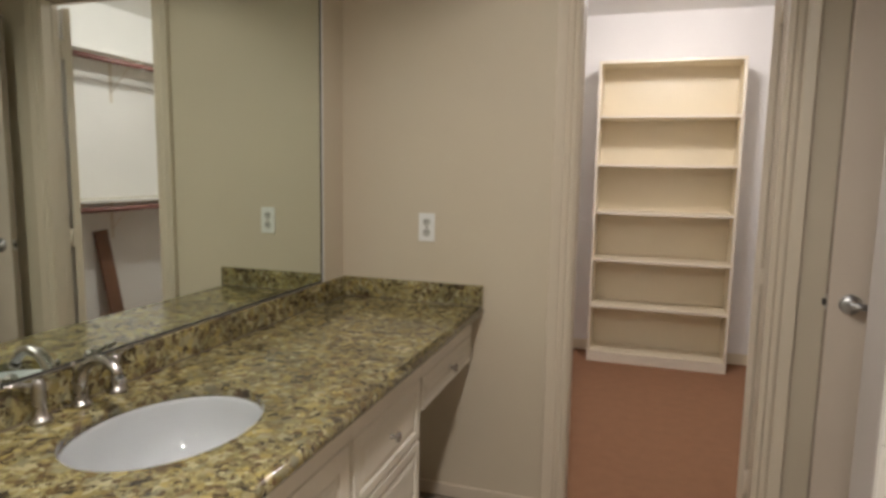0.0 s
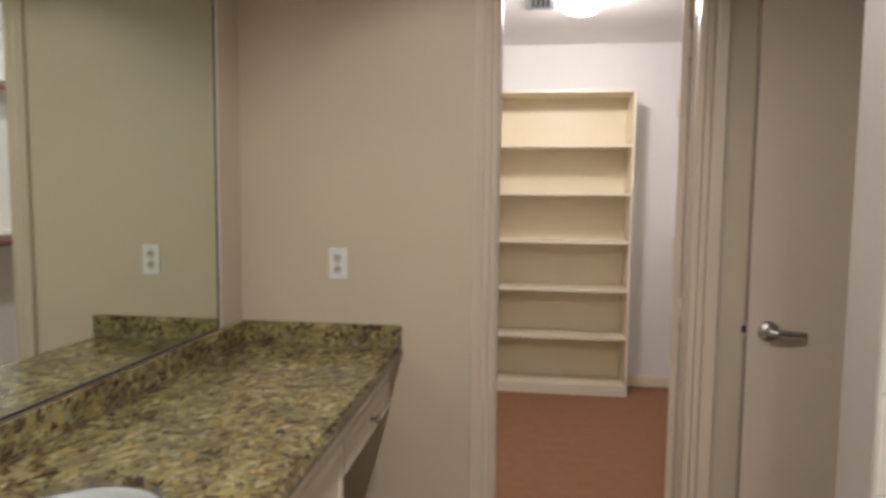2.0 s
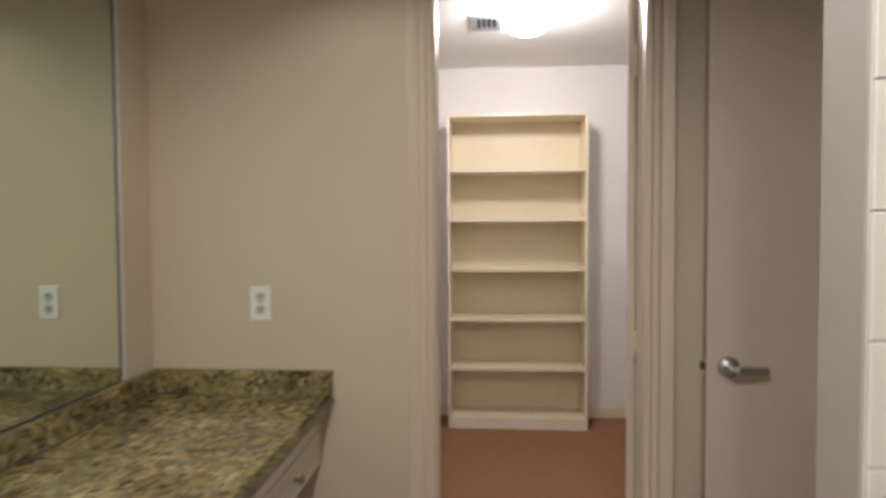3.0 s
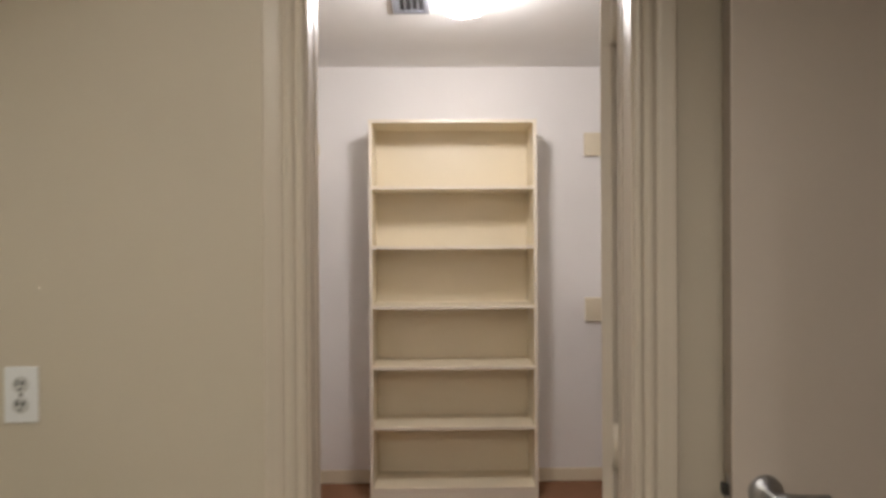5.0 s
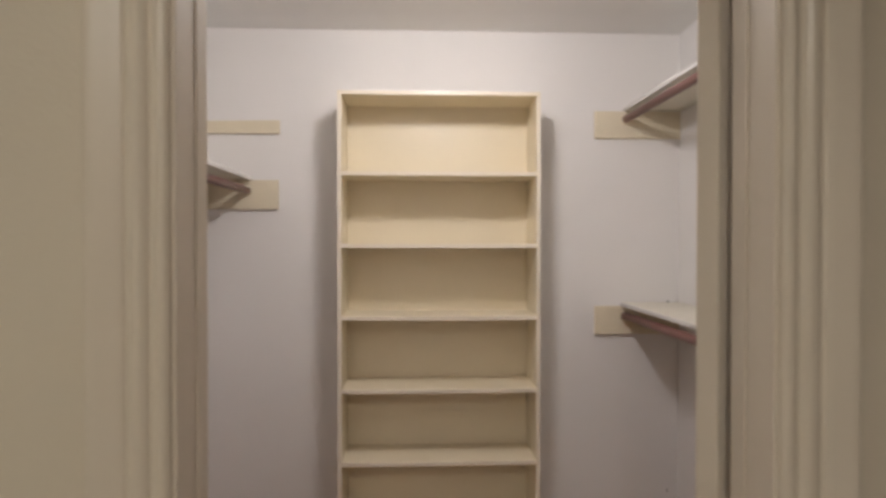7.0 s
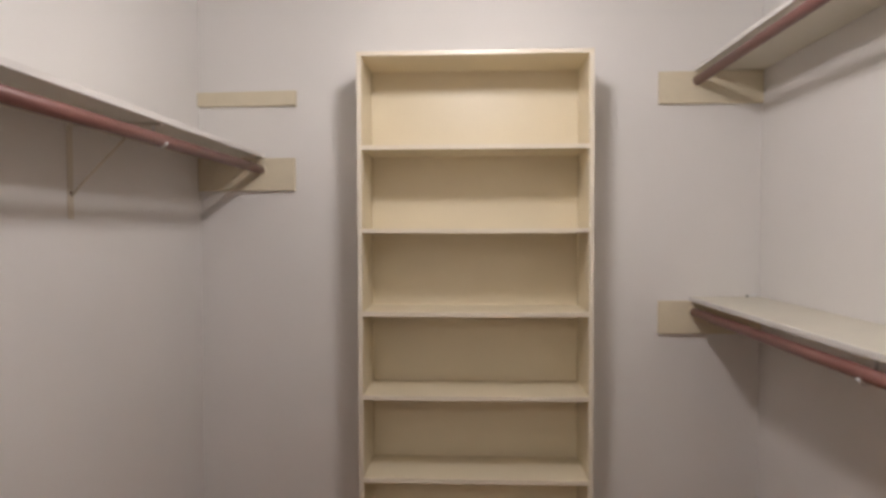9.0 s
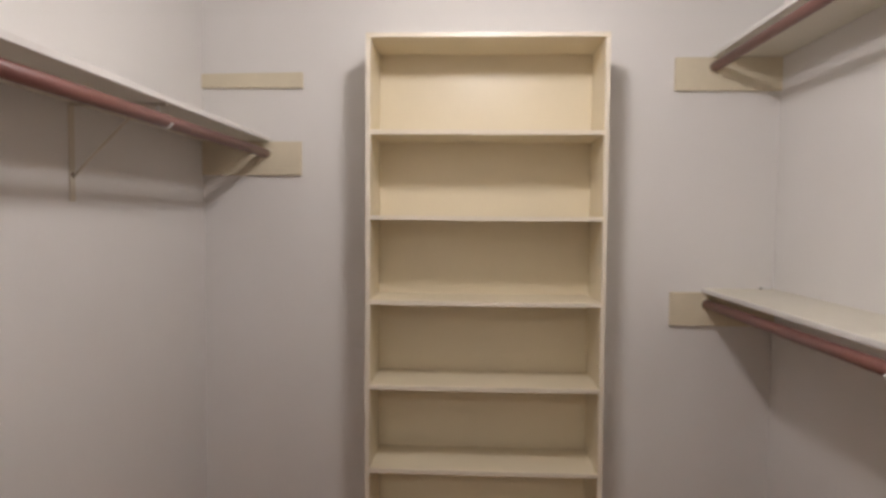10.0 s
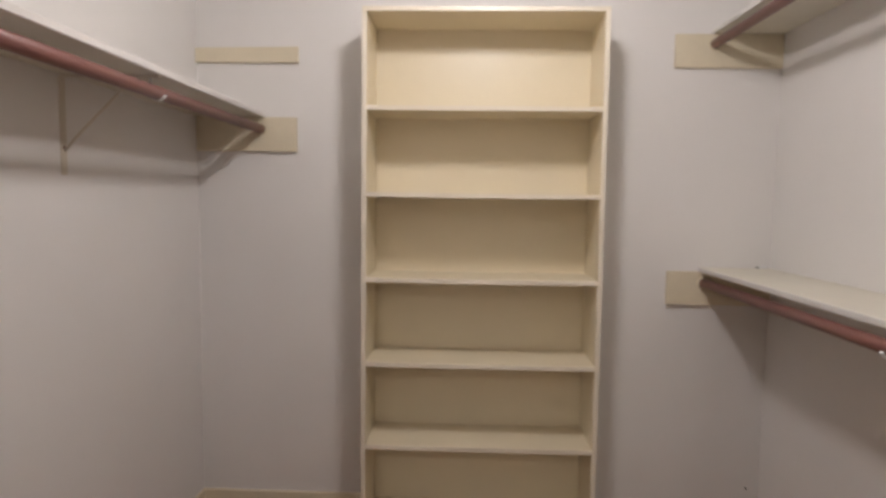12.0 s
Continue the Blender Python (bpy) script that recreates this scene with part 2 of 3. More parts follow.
def partition():
    """The wall between bathroom and closet, with the doorway through it: bathroom paint on one side, closet paint on the other."""
    bm = bmesh.new()
    for x0, x1, z0 in ((XL - 0.1, OX0 - 0.02, 0), (OX1 + 0.02, XR + 0.1, 0), (OX0 - 0.02, OX1 + 0.02, OZ + 0.02)):
        box(bm, x0, x1, YF, YC, z0, ZC)
    bmesh.ops.recalc_face_normals(bm, faces=bm.faces[:])
    for f in bm.faces:
        f.material_index = 1 if f.normal.y > 0.5 else 0
    return structure("wall_far", bm, [BATH_PAINT, CLOSET_PAINT], "beige painted wall with a doorway to the closet", "wall")


partition()

# tub partition: a plastered wall end, tiled on the side towards the tub
PX, PY0, PY1 = 0.473, 1.222, 1.338
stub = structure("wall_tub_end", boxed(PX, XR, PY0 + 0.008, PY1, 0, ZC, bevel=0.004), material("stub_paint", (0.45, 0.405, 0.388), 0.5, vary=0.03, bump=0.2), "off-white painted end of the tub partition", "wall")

# ---- doorway: jamb, stop and casing ----
HINGES = (0.16, 0.93, 1.885)
door_frame = empty("door_frame_1", "cream glossy painted door casing and jamb of the closet", "door frame", kind="structure")
for x0, x1 in ((OX0 - 0.02, OX0), (OX1, OX1 + 0.02)):
    part("jamb", boxed(x0, x1, YF - 0.004, YC, 0, OZ + 0.02, bevel=0.0015), TRIM_PAINT, door_frame)
for z in HINGES:
    part("hinge_plate", boxed(OX1 - 0.0016, OX1 - 0.0002, YC - 0.032, YC + 0.006, z + 0.008, z + 0.103), TRIM_PAINT, door_frame)
part("head_jamb", boxed(OX0, OX1, YF - 0.004, YC, OZ, OZ + 0.02), TRIM_PAINT, door_frame)
part("door_stop", boxed(OX0, OX0 + 0.0025, YF + 0.055, YF + 0.09, 0, OZ, bevel=0.001), TRIM_PAINT, door_frame)
part("door_stop", boxed(OX1 - 0.0025, OX1, YF + 0.055, YF + 0.09, 0, OZ, bevel=0.001), TRIM_PAINT, door_frame)
part("door_stop", boxed(OX0 + 0.003, OX1 - 0.003, YF + 0.055, YF + 0.09, OZ - 0.011, OZ), TRIM_PAINT, door_frame)

CASING = [(0.0, 0.0), (0.0, 0.010), (0.004, 0.014), (0.009, 0.0155), (0.014, 0.0135), (0.018, 0.010), (0.021, 0.010), (0.025, 0.0145), (0.030, 0.017), (0.036, 0.0165),
          (0.041, 0.0135), (0.046, 0.0115), (0.049, 0.0145), (0.056, 0.0165), (0.066, 0.0185), (0.077, 0.021), (0.083, 0.0215), (0.087, 0.0185), (0.088, 0.0)]


def casing(x, side, face, out, z0, z1):
    """A moulded upright: x is its inner edge, side the way it widens, face the wall's plane, out the way it stands proud."""
    bm = bmesh.new()
    rings = [[bm.verts.new((x + side * u, face + out * v, z)) for u, v in CASING] for z in (z0, z1)]
    for i in range(len(CASING) - 1):
        bm.faces.new((rings[0][i], rings[0][i + 1], rings[1][i + 1], rings[1][i]))
    bm.faces.new(rings[0]), bm.faces.new(rings[1][::-1])
    bm.faces.new((rings[0][-1], rings[0][0], rings[1][0], rings[1][-1]))
    return bm


def head_casing(x0, x1, z, face, out):
    bm = bmesh.new()
    rings = [[bm.verts.new((x, face + out * v, z + u)) for u, v in CASING] for x in (x0, x1)]
    for i in range(len(CASING) - 1):
        bm.faces.new((rings[0][i], rings[0][i + 1], rings[1][i + 1], rings[1][i]))
    bm.faces.new(rings[0]), bm.faces.new(rings[1][::-1])
    bm.faces.new((rings[0][-1], rings[0][0], rings[1][0], rings[1][-1]))
    return bm


part("casing", casing(OX0 - 0.005, -1, YF, -1, 0, OZ + 0.005), TRIM_PAINT, door_frame)
part("casing", casing(OX1 + 0.005, 1, YF, -1, 0, OZ + 0.005), TRIM_PAINT, door_frame)
part("head_casing", head_casing(OX0 - 0.093, OX1 + 0.093, OZ + 0.005, YF, -1), TRIM_PAINT, door_frame)


# ---- baseboards ----
def baseboard(name, x0, x1, y0, y1, h, mat, label):
    return structure(name, boxed(x0, x1, y0, y1, 0, h, bevel=0.004), mat, label, "baseboard")


baseboard("baseboard_closet_end", CXL, XR, YBACK - 0.012, YBACK, 0.08, CLEAT_PAINT, "low cream baseboard along the closet end wall")
baseboard("baseboard_closet_left", CXL, CXL + 0.012, YC + 0.03, YBACK - 0.012, 0.08, CLEAT_PAINT, "low cream baseboard along the closet side wall")
baseboard("baseboard_closet_right", XR - 0.012, XR, YC + 0.03, YBACK - 0.012, 0.08, CLEAT_PAINT, "low cream baseboard along the closet side wall")
baseboard("baseboard_bathroom_far", -1.1, OX0 - 0.095, YF - 0.012, YF, 0.056, TRIM_PAINT, "cream baseboard under the vanity's knee space")


# ---- closet door, swung wide open into the closet ----
def closet_door():
    w, h, th = 0.648, 2.142, 0.035
    door = empty("door_1", "cream flat closet door swung wide open inside the closet", "door", kind="structure")
    door.matrix_world = pose(OX1 - 0.009, YC + 0.025, 0.008, 0, 0, 28)
    part("door_leaf", boxed(0, w, 0, th, 0, h, bevel=0.003), TRIM_PAINT, door)
    for z in HINGES:
        hinge = part("hinge", tube(bmesh.new(), (-0.0017, -0.0135, z), (-0.0017, -0.0135, z + 0.095), 0.007, n=14), TRIM_PAINT, door, "hinge painted over in cream")
        for e in (z - 0.004, z + 0.095):
            part("pin_cap", lathe(bmesh.new(), (-0.0017, -0.0135, e), (0, 0, 1), [(0.004, 0), (0.0055, 0.002), (0.003, 0.004)], n=12), TRIM_PAINT, hinge)
        part("hinge_leaf", boxed(-0.0022, -0.0002, -0.012, 0.03, z, z + 0.095), TRIM_PAINT, hinge)
    return door


closet_door()


# ---- bathroom door, open and standing in front of the far wall ----
def bathroom_door():
    x0, x1, y0, th, h = 0.671, 1.432, 2.356, 0.035, 2.08
    door = empty("door_2", "flat beige painted bathroom door, standing open along the wall", "door", kind="structure")
    part("door_leaf", boxed(x0, x1, y0, y0 + th, 0.012, h, bevel=0.002), DOOR_PAINT, door)
    cx, cz = 0.734, 0.961
    # thin dark strip: the shade on this edge is put into its colour
    part("latch_edge", boxed(x0 - 0.0008, x0 - 0.0001, y0 + 0.0025, y0 + th - 0.0025, 0.015, h - 0.003), SHADED_EDGE, door, "latch edge with its shade painted in")
    for s, y in ((-1, y0), (1, y0 + th)):
        lever = part("door_handle", lathe(bmesh.new(), (cx, y, cz), (0, s, 0), [(0.033, 0), (0.033, 0.004), (0.03, 0.011), (0.02, 0.015), (0.0125, 0.018), (0.0125, 0.03 if s > 0 else 0.045), (0.003, 0.031 if s > 0 else 0.047)]), DULL_NICKEL, door, "satin nickel lever handle")
        yy = y + s * (0.026 if s > 0 else 0.04)
        part("lever", sweep(bmesh.new(), [(cx, yy, cz), (cx + 0.02, yy, cz), (cx + 0.045, yy - s * 0.002, cz - 0.002), (cx + 0.073, yy - s * 0.004, cz - 0.003), (cx + 0.103, yy - s * 0.006, cz - 0.003)], [0.012, 0.0115, 0.0105, 0.01, 0.009]), DULL_NICKEL, lever)
    latch = part("latch_plate", boxed(x0 - 0.0015, x0 + 0.001, y0 + 0.005, y0 + 0.03, cz - 0.028, cz + 0.028, bevel=0.0005), NICKEL, door, "nickel latch plate")
    part("latch_bolt", boxed(x0 - 0.012, x0 - 0.0015, y0 + 0.01, y0 + 0.026, cz - 0.011, cz + 0.011, bevel=0.002), DARK_METAL, latch)
    for z in (0.2, 1.0, 1.78):
        part("hinge", tube(bmesh.new(), (x1 + 0.007, y0 + th + 0.004, z), (x1 + 0.007, y0 + th + 0.004, z + 0.09), 0.0065, n=12), NICKEL, door, "nickel hinge")
    return door


bathroom_door()


# ---- wall outlet ----
def outlet():
    x0, x1, z0, z1 = -0.786, -0.716, 1.079, 1.195
    cx = (x0 + x1) / 2
    o = empty("wall_outlet", "white double wall outlet above the vanity", "outlet")
    part("cover_plate", boxed(x0, x1, YF - 0.006, YF, z0, z1, bevel=0.0025), WHITE_PLASTIC, o)
    for cz in (z0 + 0.037, z1 - 0.037):
        bm = bmesh.new()
        lathe(bm, (cx, YF - 0.006, cz), (0, -1, 0), [(0.0172, -0.002), (0.0172, 0.001), (0.016, 0.0018)], n=24)
        # shadow on the face is in its grey colour
        face = part("receptacle", bm, SHADED_PLASTIC, o, "receptacle face greyed for shadow")
        for dx, hh in ((-0.006, 0.0115), (0.006, 0.0095)):
            part("slot", boxed(cx + dx - 0.0023, cx + dx + 0.0023, YF - 0.0088, YF - 0.0076, cz - hh / 2 + 0.004, cz + hh / 2 + 0.004), DARK, face)
        part("earth_hole", lathe(bmesh.new(), (cx, YF - 0.0076, cz - 0.0085), (0, -1, 0), [(0.003, 0), (0.003, 0.0012)], n=12), DARK, face)
    part("screw", lathe(bmesh.new(), (cx, YF - 0.006, (z0 + z1) / 2), (0, -1, 0), [(0.0035, 0), (0.003, 0.0012)], n=12), NICKEL, o)
    return o


outlet()

# ---- vanity ----
CT, CB, CFX, CY0 = 0.83, 0.79, -0.504, -0.75     # counter's top, underside, front edge, near end
SX, SY, SA, SB = -0.837, 1.097, 0.175, 0.222          # sink's centre and half-widths


def countertop():
    """A slab with a rounded front edge and an oval hole for the sink."""
    bm = bmesh.new()
    n = 64
    rect = []
    x0, x1, y0, y1 = XL, CFX - 0.02, CY0, YF
    for i in range(n):
        a = 2 * math.pi * i / n
        c, s = math.cos(a), math.sin(a)
        k = min((x1 - SX) / c if c > 1e-9 else 1e9, (x0 - SX) / c if c < -1e-9 else 1e9, (y1 - SY) / s if s > 1e-9 else 1e9, (y0 - SY) / s if s < -1e-9 else 1e9)
        rect.append((SX + k * c, SY + k * s))
    for cx, cy in ((x0, y0), (x0, y1), (x1, y0), (x1, y1)):
        j = min(range(n), key=lambda i: (rect[i][0] - cx) ** 2 + (rect[i][1] - cy) ** 2)
        rect[j] = (cx, cy)
    oval = [(SX + SA * math.cos(2 * math.pi * i / n), SY + SB * math.sin(2 * math.pi * i / n)) for i in range(n)]
    lip = [(SX + (SA + 0.0015) * math.cos(2 * math.pi * i / n), SY + (SB + 0.0015) * math.sin(2 * math.pi * i / n)) for i in range(n)]
    top = [bm.verts.new((x, y, CT)) for x, y in rect]
    edge = [bm.verts.new((x, y, CT)) for x, y in lip]
    in1 = [bm.verts.new((x, y, CT - 0.004)) for x, y in oval]
    in2 = [bm.verts.new((x, y, CT - 0.022)) for x, y in oval]
    bot = [bm.verts.new((x, y, CT - 0.022)) for x, y in rect]
    for i in range(n):
        j = (i + 1) % n
        for a, b in ((top, edge), (edge, in1), (in1, in2), (in2, bot), (bot, top)):
            bm.faces.new((a[i], a[j], b[j], b[i]))
    top_thing = empty("countertop", "polished yellow-brown granite vanity countertop with a rounded edge", "countertop")
    part("slab", bm, GRANITE, top_thing)
    bm = bmesh.new()
    prof = [(CFX - 0.02, CT)] + [(CFX - 0.02 + 0.02 * math.sin(math.pi * k / 10), (CT + CB) / 2 + 0.02 * math.cos(math.pi * k / 10)) for k in range(1, 10)] + [(CFX - 0.02, CB)]
    ra = [bm.verts.new((x, CY0, z)) for x, z in prof]
    rb = [bm.verts.new((x, YF, z)) for x, z in prof]
    for k in range(len(prof) - 1):
        bm.faces.new((ra[k], ra[k + 1], rb[k + 1], rb[k])).smooth = True
    bm.faces.new(ra), bm.faces.new(rb[::-1]), bm.faces.new((ra[0], rb[0], rb[-1], ra[-1]))
    part("rounded_edge", bm, GRANITE, top_thing)
    return top_thing


countertop()


def backsplash(x0, x1, y0, y1, along, label):
    """A low upright strip of granite with a softly rounded top and a bead of sealant along its foot."""
    b = empty("backsplash", label, "backsplash", "granite backsplash strips")
    part("slab", boxed(x0, x1, y0, y1, CT + 0.001, 0.914, bevel=0.003, segments=3), GRANITE, b)
    bead = [(x1 + 0.001, y0 + 0.002, CT + 0.0015), (x1 + 0.001, y1 - 0.022, CT + 0.0015)] if along == "y" else [(x0 + 0.002, y0 - 0.001, CT + 0.0015), (x1 - 0.002, y0 - 0.001, CT + 0.0015)]
    part("sealant_bead", tube(bmesh.new(), bead[0], bead[1], 0.0022, n=8), SEALANT, b, "thin dull sealant bead")
    return b


backsplash(XL, XL + 0.02, CY0, YF, "y", "low granite backsplash under the mirror")
backsplash(XL + 0.021, -0.507, YF - 0.02, YF, "x", "short granite backsplash on the end wall")


RIM = CT - 0.0235


def sink():
    bm = bmesh.new()
    n, rows = 56, []
    for r, z in ((1.06, 0.0), (1.0, 0.0), (0.975, -0.008), (0.95, -0.03), (0.9, -0.065), (0.8, -0.1), (0.62, -0.125), (0.4, -0.138), (0.2, -0.143), (0.1, -0.145)):
        rows.append([bm.verts.new((SX + SA * r * math.cos(2 * math.pi * i / n), SY + SB * r * math.sin(2 * math.pi * i / n), RIM + z)) for i in range(n)])
    for a, b in zip(rows, rows[1:]):
        for i in range(n):
            bm.faces.new((a[i], a[(i + 1) % n], b[(i + 1) % n], b[i])).smooth = True
    bm.faces.new(rows[-1])
    bmesh.ops.solidify(bm, geom=bm.faces[:], thickness=0.008)
    s = empty("sink", "white oval undermount porcelain sink", "sink")
    part("basin", bm, PORCELAIN, s)
    drain = part("drain", lathe(bmesh.new(), (SX, SY, RIM - 0.145), (0, 0, 1), [(0.026, 0), (0.026, 0.004), (0.02, 0.0055), (0.019, 0.002), (0.002, 0.003)]), NICKEL, s, "nickel drain ring")
    part("stopper", lathe(bmesh.new(), (SX, SY, RIM - 0.142), (0, 0, 1), [(0.015, 0), (0.015, 0.006), (0.004, 0.008)]), NICKEL, drain)
    return s


sink()


def faucet():
    fx, y0 = -1.086, 1.104
    f = empty("faucet", "brushed nickel widespread faucet with two lever handles", "faucet")
    base = [(0.0235, 0), (0.0235, 0.005), (0.0215, 0.009), (0.0165, 0.012), (0.0145, 0.017)]
    spout = part("spout", lathe(bmesh.new(), (fx, y0, CT), (0, 0, 1), base + [(0.0145, 0.03), (0.013, 0.04)]), NICKEL, f)
    arc = ((0, 0.025), (0.001, 0.05), (0.008, 0.074), (0.023, 0.096), (0.045, 0.11), (0.07, 0.114), (0.092, 0.107), (0.107, 0.092), (0.115, 0.075))
    pts = [(fx + dx, y0, CT + dz) for dx, dz in arc]
    part("spout_arc", sweep(bmesh.new(), pts, [0.0145 - 0.0035 * i / (len(pts) - 1) for i in range(len(pts))]), NICKEL, spout)
    part("aerator", lathe(bmesh.new(), (fx + 0.115, y0, CT + 0.076), (0.4, 0, -1), [(0.012, 0), (0.012, 0.01), (0.009, 0.011)]), NICKEL, spout)
    part("lift_rod", lathe(bmesh.new(), (fx - 0.016, y0, CT + 0.02), (0, 0, 1), [(0.0025, 0), (0.0025, 0.062), (0.006, 0.066), (0.006, 0.078), (0.002, 0.081)], n=12), NICKEL, spout)
    for dy, s in ((-0.098, -1), (0.1, 1)):
        post = part("handle_post", lathe(bmesh.new(), (fx, y0 + dy, CT), (0, 0, 1), base + [(0.0125, 0.024), (0.012, 0.068), (0.0135, 0.07), (0.0135, 0.084), (0.011, 0.091), (0.003, 0.094)]), NICKEL, f)
        part("lever", sweep(bmesh.new(), [(fx, y0 + dy, CT + 0.079), (fx - 0.004, y0 + dy + s * 0.016, CT + 0.084), (fx - 0.009, y0 + dy + s * 0.036, CT + 0.09), (fx - 0.012, y0 + dy + s * 0.066, CT + 0.094)], [0.0055, 0.005, 0.0042, 0.004], n=12), NICKEL, post)
    return f


faucet()

FX = -0.55      # plane of the cabinet fronts


def panel_front(bm, y0, y1, z0, z1, rail):
    """A drawer or door front: a frame with a sunk bevel and a raised field, facing +x."""
    t = 0.018
    steps = [(0, -t), (0, -0.003), (0.003, 0), (rail, 0), (rail + 0.006, -0.006), (rail + 0.012, -0.0065), (rail + 0.028, -0.001), (rail + 0.031, -0.0005)]
    rings = [[bm.verts.new((FX + d, y, z)) for y, z in ((y0 + k, z0 + k), (y1 - k, z0 + k), (y1 - k, z1 - k), (y0 + k, z1 - k))] for k, d in steps]
    for a, b in zip(rings, rings[1:]):
        for i in range(4):
            bm.faces.new((a[i], a[(i + 1) % 4], b[(i + 1) % 4], b[i]))
    bm.faces.new(rings[-1]), bm.faces.new(rings[0][::-1])
    return bm


def knob(parent, y, z):
    return part("knob", lathe(bmesh.new(), (FX - 0.001, y, z), (1, 0, 0), [(0.009, 0), (0.009, 0.002), (0.0055, 0.005), (0.005, 0.012), (0.011, 0.018), (0.015, 0.022), (0.0145, 0.026), (0.009, 0.029), (0.002, 0.03)], n=20), NICKEL, parent, "round nickel knob")


def vanity():
    c = empty("vanity_drawer_unit", "cream painted vanity drawer unit with raised panel fronts", "cabinet")
    part("body", boxed(XL + 0.001, FX - 0.019, 1.37, 1.862, 0.1, CB - 0.001, bevel=0.001), CABINET, c)
    part("toe_kick", boxed(XL + 0.002, FX - 0.08, 1.371, 1.855, 0, 0.1), CABINET, c)
    part("face_frame", boxed(FX - 0.0188, FX - 0.0005, 1.37, 1.862, 0.72, CB - 0.001, bevel=0.001), CABINET, c)
    for z0, z1 in ((0.525, 0.715), (0.318, 0.518), (0.108, 0.31)):
        d = part("drawer", panel_front(bmesh.new(), 1.39, 1.852, z0, z1, 0.028), CABINET, c)
        knob(d, 1.621, (z0 + z1) / 2 + 0.006)
    c = empty("vanity_sink_unit", "cream painted vanity sink cabinet with raised panel doors", "cabinet")
    part("body", boxed(XL + 0.001, FX - 0.019, 0.37, 1.368, 0.1, CB - 0.15, bevel=0.001), CABINET, c)
    part("toe_kick", boxed(XL + 0.002, FX - 0.08, 0.371, 1.367, 0, 0.1), CABINET, c)
    part("face_frame", boxed(FX - 0.0188, FX - 0.0005, 0.37, 1.368, 0.72, CB - 0.001, bevel=0.001), CABINET, c)
    part("rear_rail", boxed(XL + 0.002, XL + 0.02, 0.37, 1.368, CB - 0.149, CB - 0.001), CABINET, c)
    for y0, y1, ky in ((0.385, 0.872, 0.84), (0.88, 1.362, 0.912)):
        d = part("cabinet_door", panel_front(bmesh.new(), y0, y1, 0.108, 0.715, 0.05), CABINET, c)
        knob(d, ky, 0.64)
    c = empty("vanity_end_unit", "cream painted vanity cabinet with raised panel doors", "cabinet")
    part("body", boxed(XL + 0.001, FX - 0.019, CY0, 0.368, 0.1, CB - 0.001, bevel=0.001), CABINET, c)
    part("toe_kick", boxed(XL + 0.002, FX - 0.08, CY0 + 0.001, 0.367, 0, 0.1), CABINET, c)
    part("face_frame", boxed(FX - 0.0188, FX - 0.0005, CY0, 0.368, 0.72, CB - 0.001, bevel=0.001), CABINET, c)
    for y0, y1, ky in ((CY0 + 0.01, -0.195, -0.23), (-0.187, 0.36, -0.155)):
        d = part("cabinet_door", panel_front(bmesh.new(), y0, y1, 0.108, 0.715, 0.05), CABINET, c)
        knob(d, ky, 0.64)
    c = empty("knee_space_drawer", "shallow cream painted drawer over the open knee space", "drawer")
    part("apron", boxed(FX - 0.0188, FX - 0.0005, 1.864, YF - 0.001, 0.72, CB - 0.001, bevel=0.001), CABINET, c)
    part("drawer_box", boxed(XL + 0.06, FX - 0.019, 1.9, YF - 0.03, 0.612, CB - 0.002), CABINET, c)
    d = part("drawer_front", panel_front(bmesh.new(), 1.874, YF - 0.012, 0.603, 0.715, 0.022), CABINET, c)
    knob(d, 2.168, 0.66)


vanity()


# ---- mirror ----
def mirror():
    y0, y1, z0, z1 = CY0, 2.262, 0.922, 2.2
    m = empty("wall_mirror", "large frameless vanity mirror standing on the granite backsplash", "mirror")
    part("mirror_glass", boxed(XL + 0.001, XL + 0.0055, y0, y1, z0, z1), MIRROR, m)
    part("polished_edge", boxed(XL + 0.001, XL + 0.0075, y1 + 0.0002, y1 + 0.0085, z0, z1), DARK_METAL, m, "dark polished glass edge")
    part("bottom_channel", boxed(XL + 0.001, XL + 0.012, y0, y1 + 0.003, 0.9148, 0.9174, bevel=0.0006), CHANNEL, m, "thin bright metal mirror channel")
    part("channel_gasket", boxed(XL + 0.001, XL + 0.009, y0, y1 + 0.003, 0.9176, 0.9219), DARK_METAL, m, "dark strip under the glass")
    part("edge_bead", boxed(XL + 0.001, XL + 0.009, y1 + 0.009, y1 + 0.021, 0.916, z1, bevel=0.002), WHITE_PLASTIC, m, "pale painted bead beside the mirror")
    return m


mirror()


# ---- ceiling downlights of the bathroom ----
def downlight(x, y, ring, bulb, drop):
    d = empty("ceiling_downlight", "round white ceiling downlight with a deep trim ring", "ceiling light", "bathroom downlights")
    part("trim_ring", lathe(bmesh.new(), (x, y, ZC), (0, 0, -1), [(ring + 0.03, 0.0), (ring + 0.03, 0.006), (ring + 0.017, drop), (ring + 0.004, drop), (ring, 0.012), (0.01, 0.012)], n=40), WHITE_PLASTIC, d)
    part("diffuser", lathe(bmesh.new(), (x, y, ZC - 0.0135), (0, 0, -1), [(bulb, 0.0), (bulb, 0.005), (bulb * 0.76, 0.008), (bulb * 0.13, 0.009)], n=32), BATH_BULB, d, "warm glowing glass")
    return d


for row in DOWNLIGHTS:
    downlight(*row)

# ================= closet =================
BX0, BX1, BY0, BY1, BH = -0.266, 0.68, 4.66, 4.935, 2.146


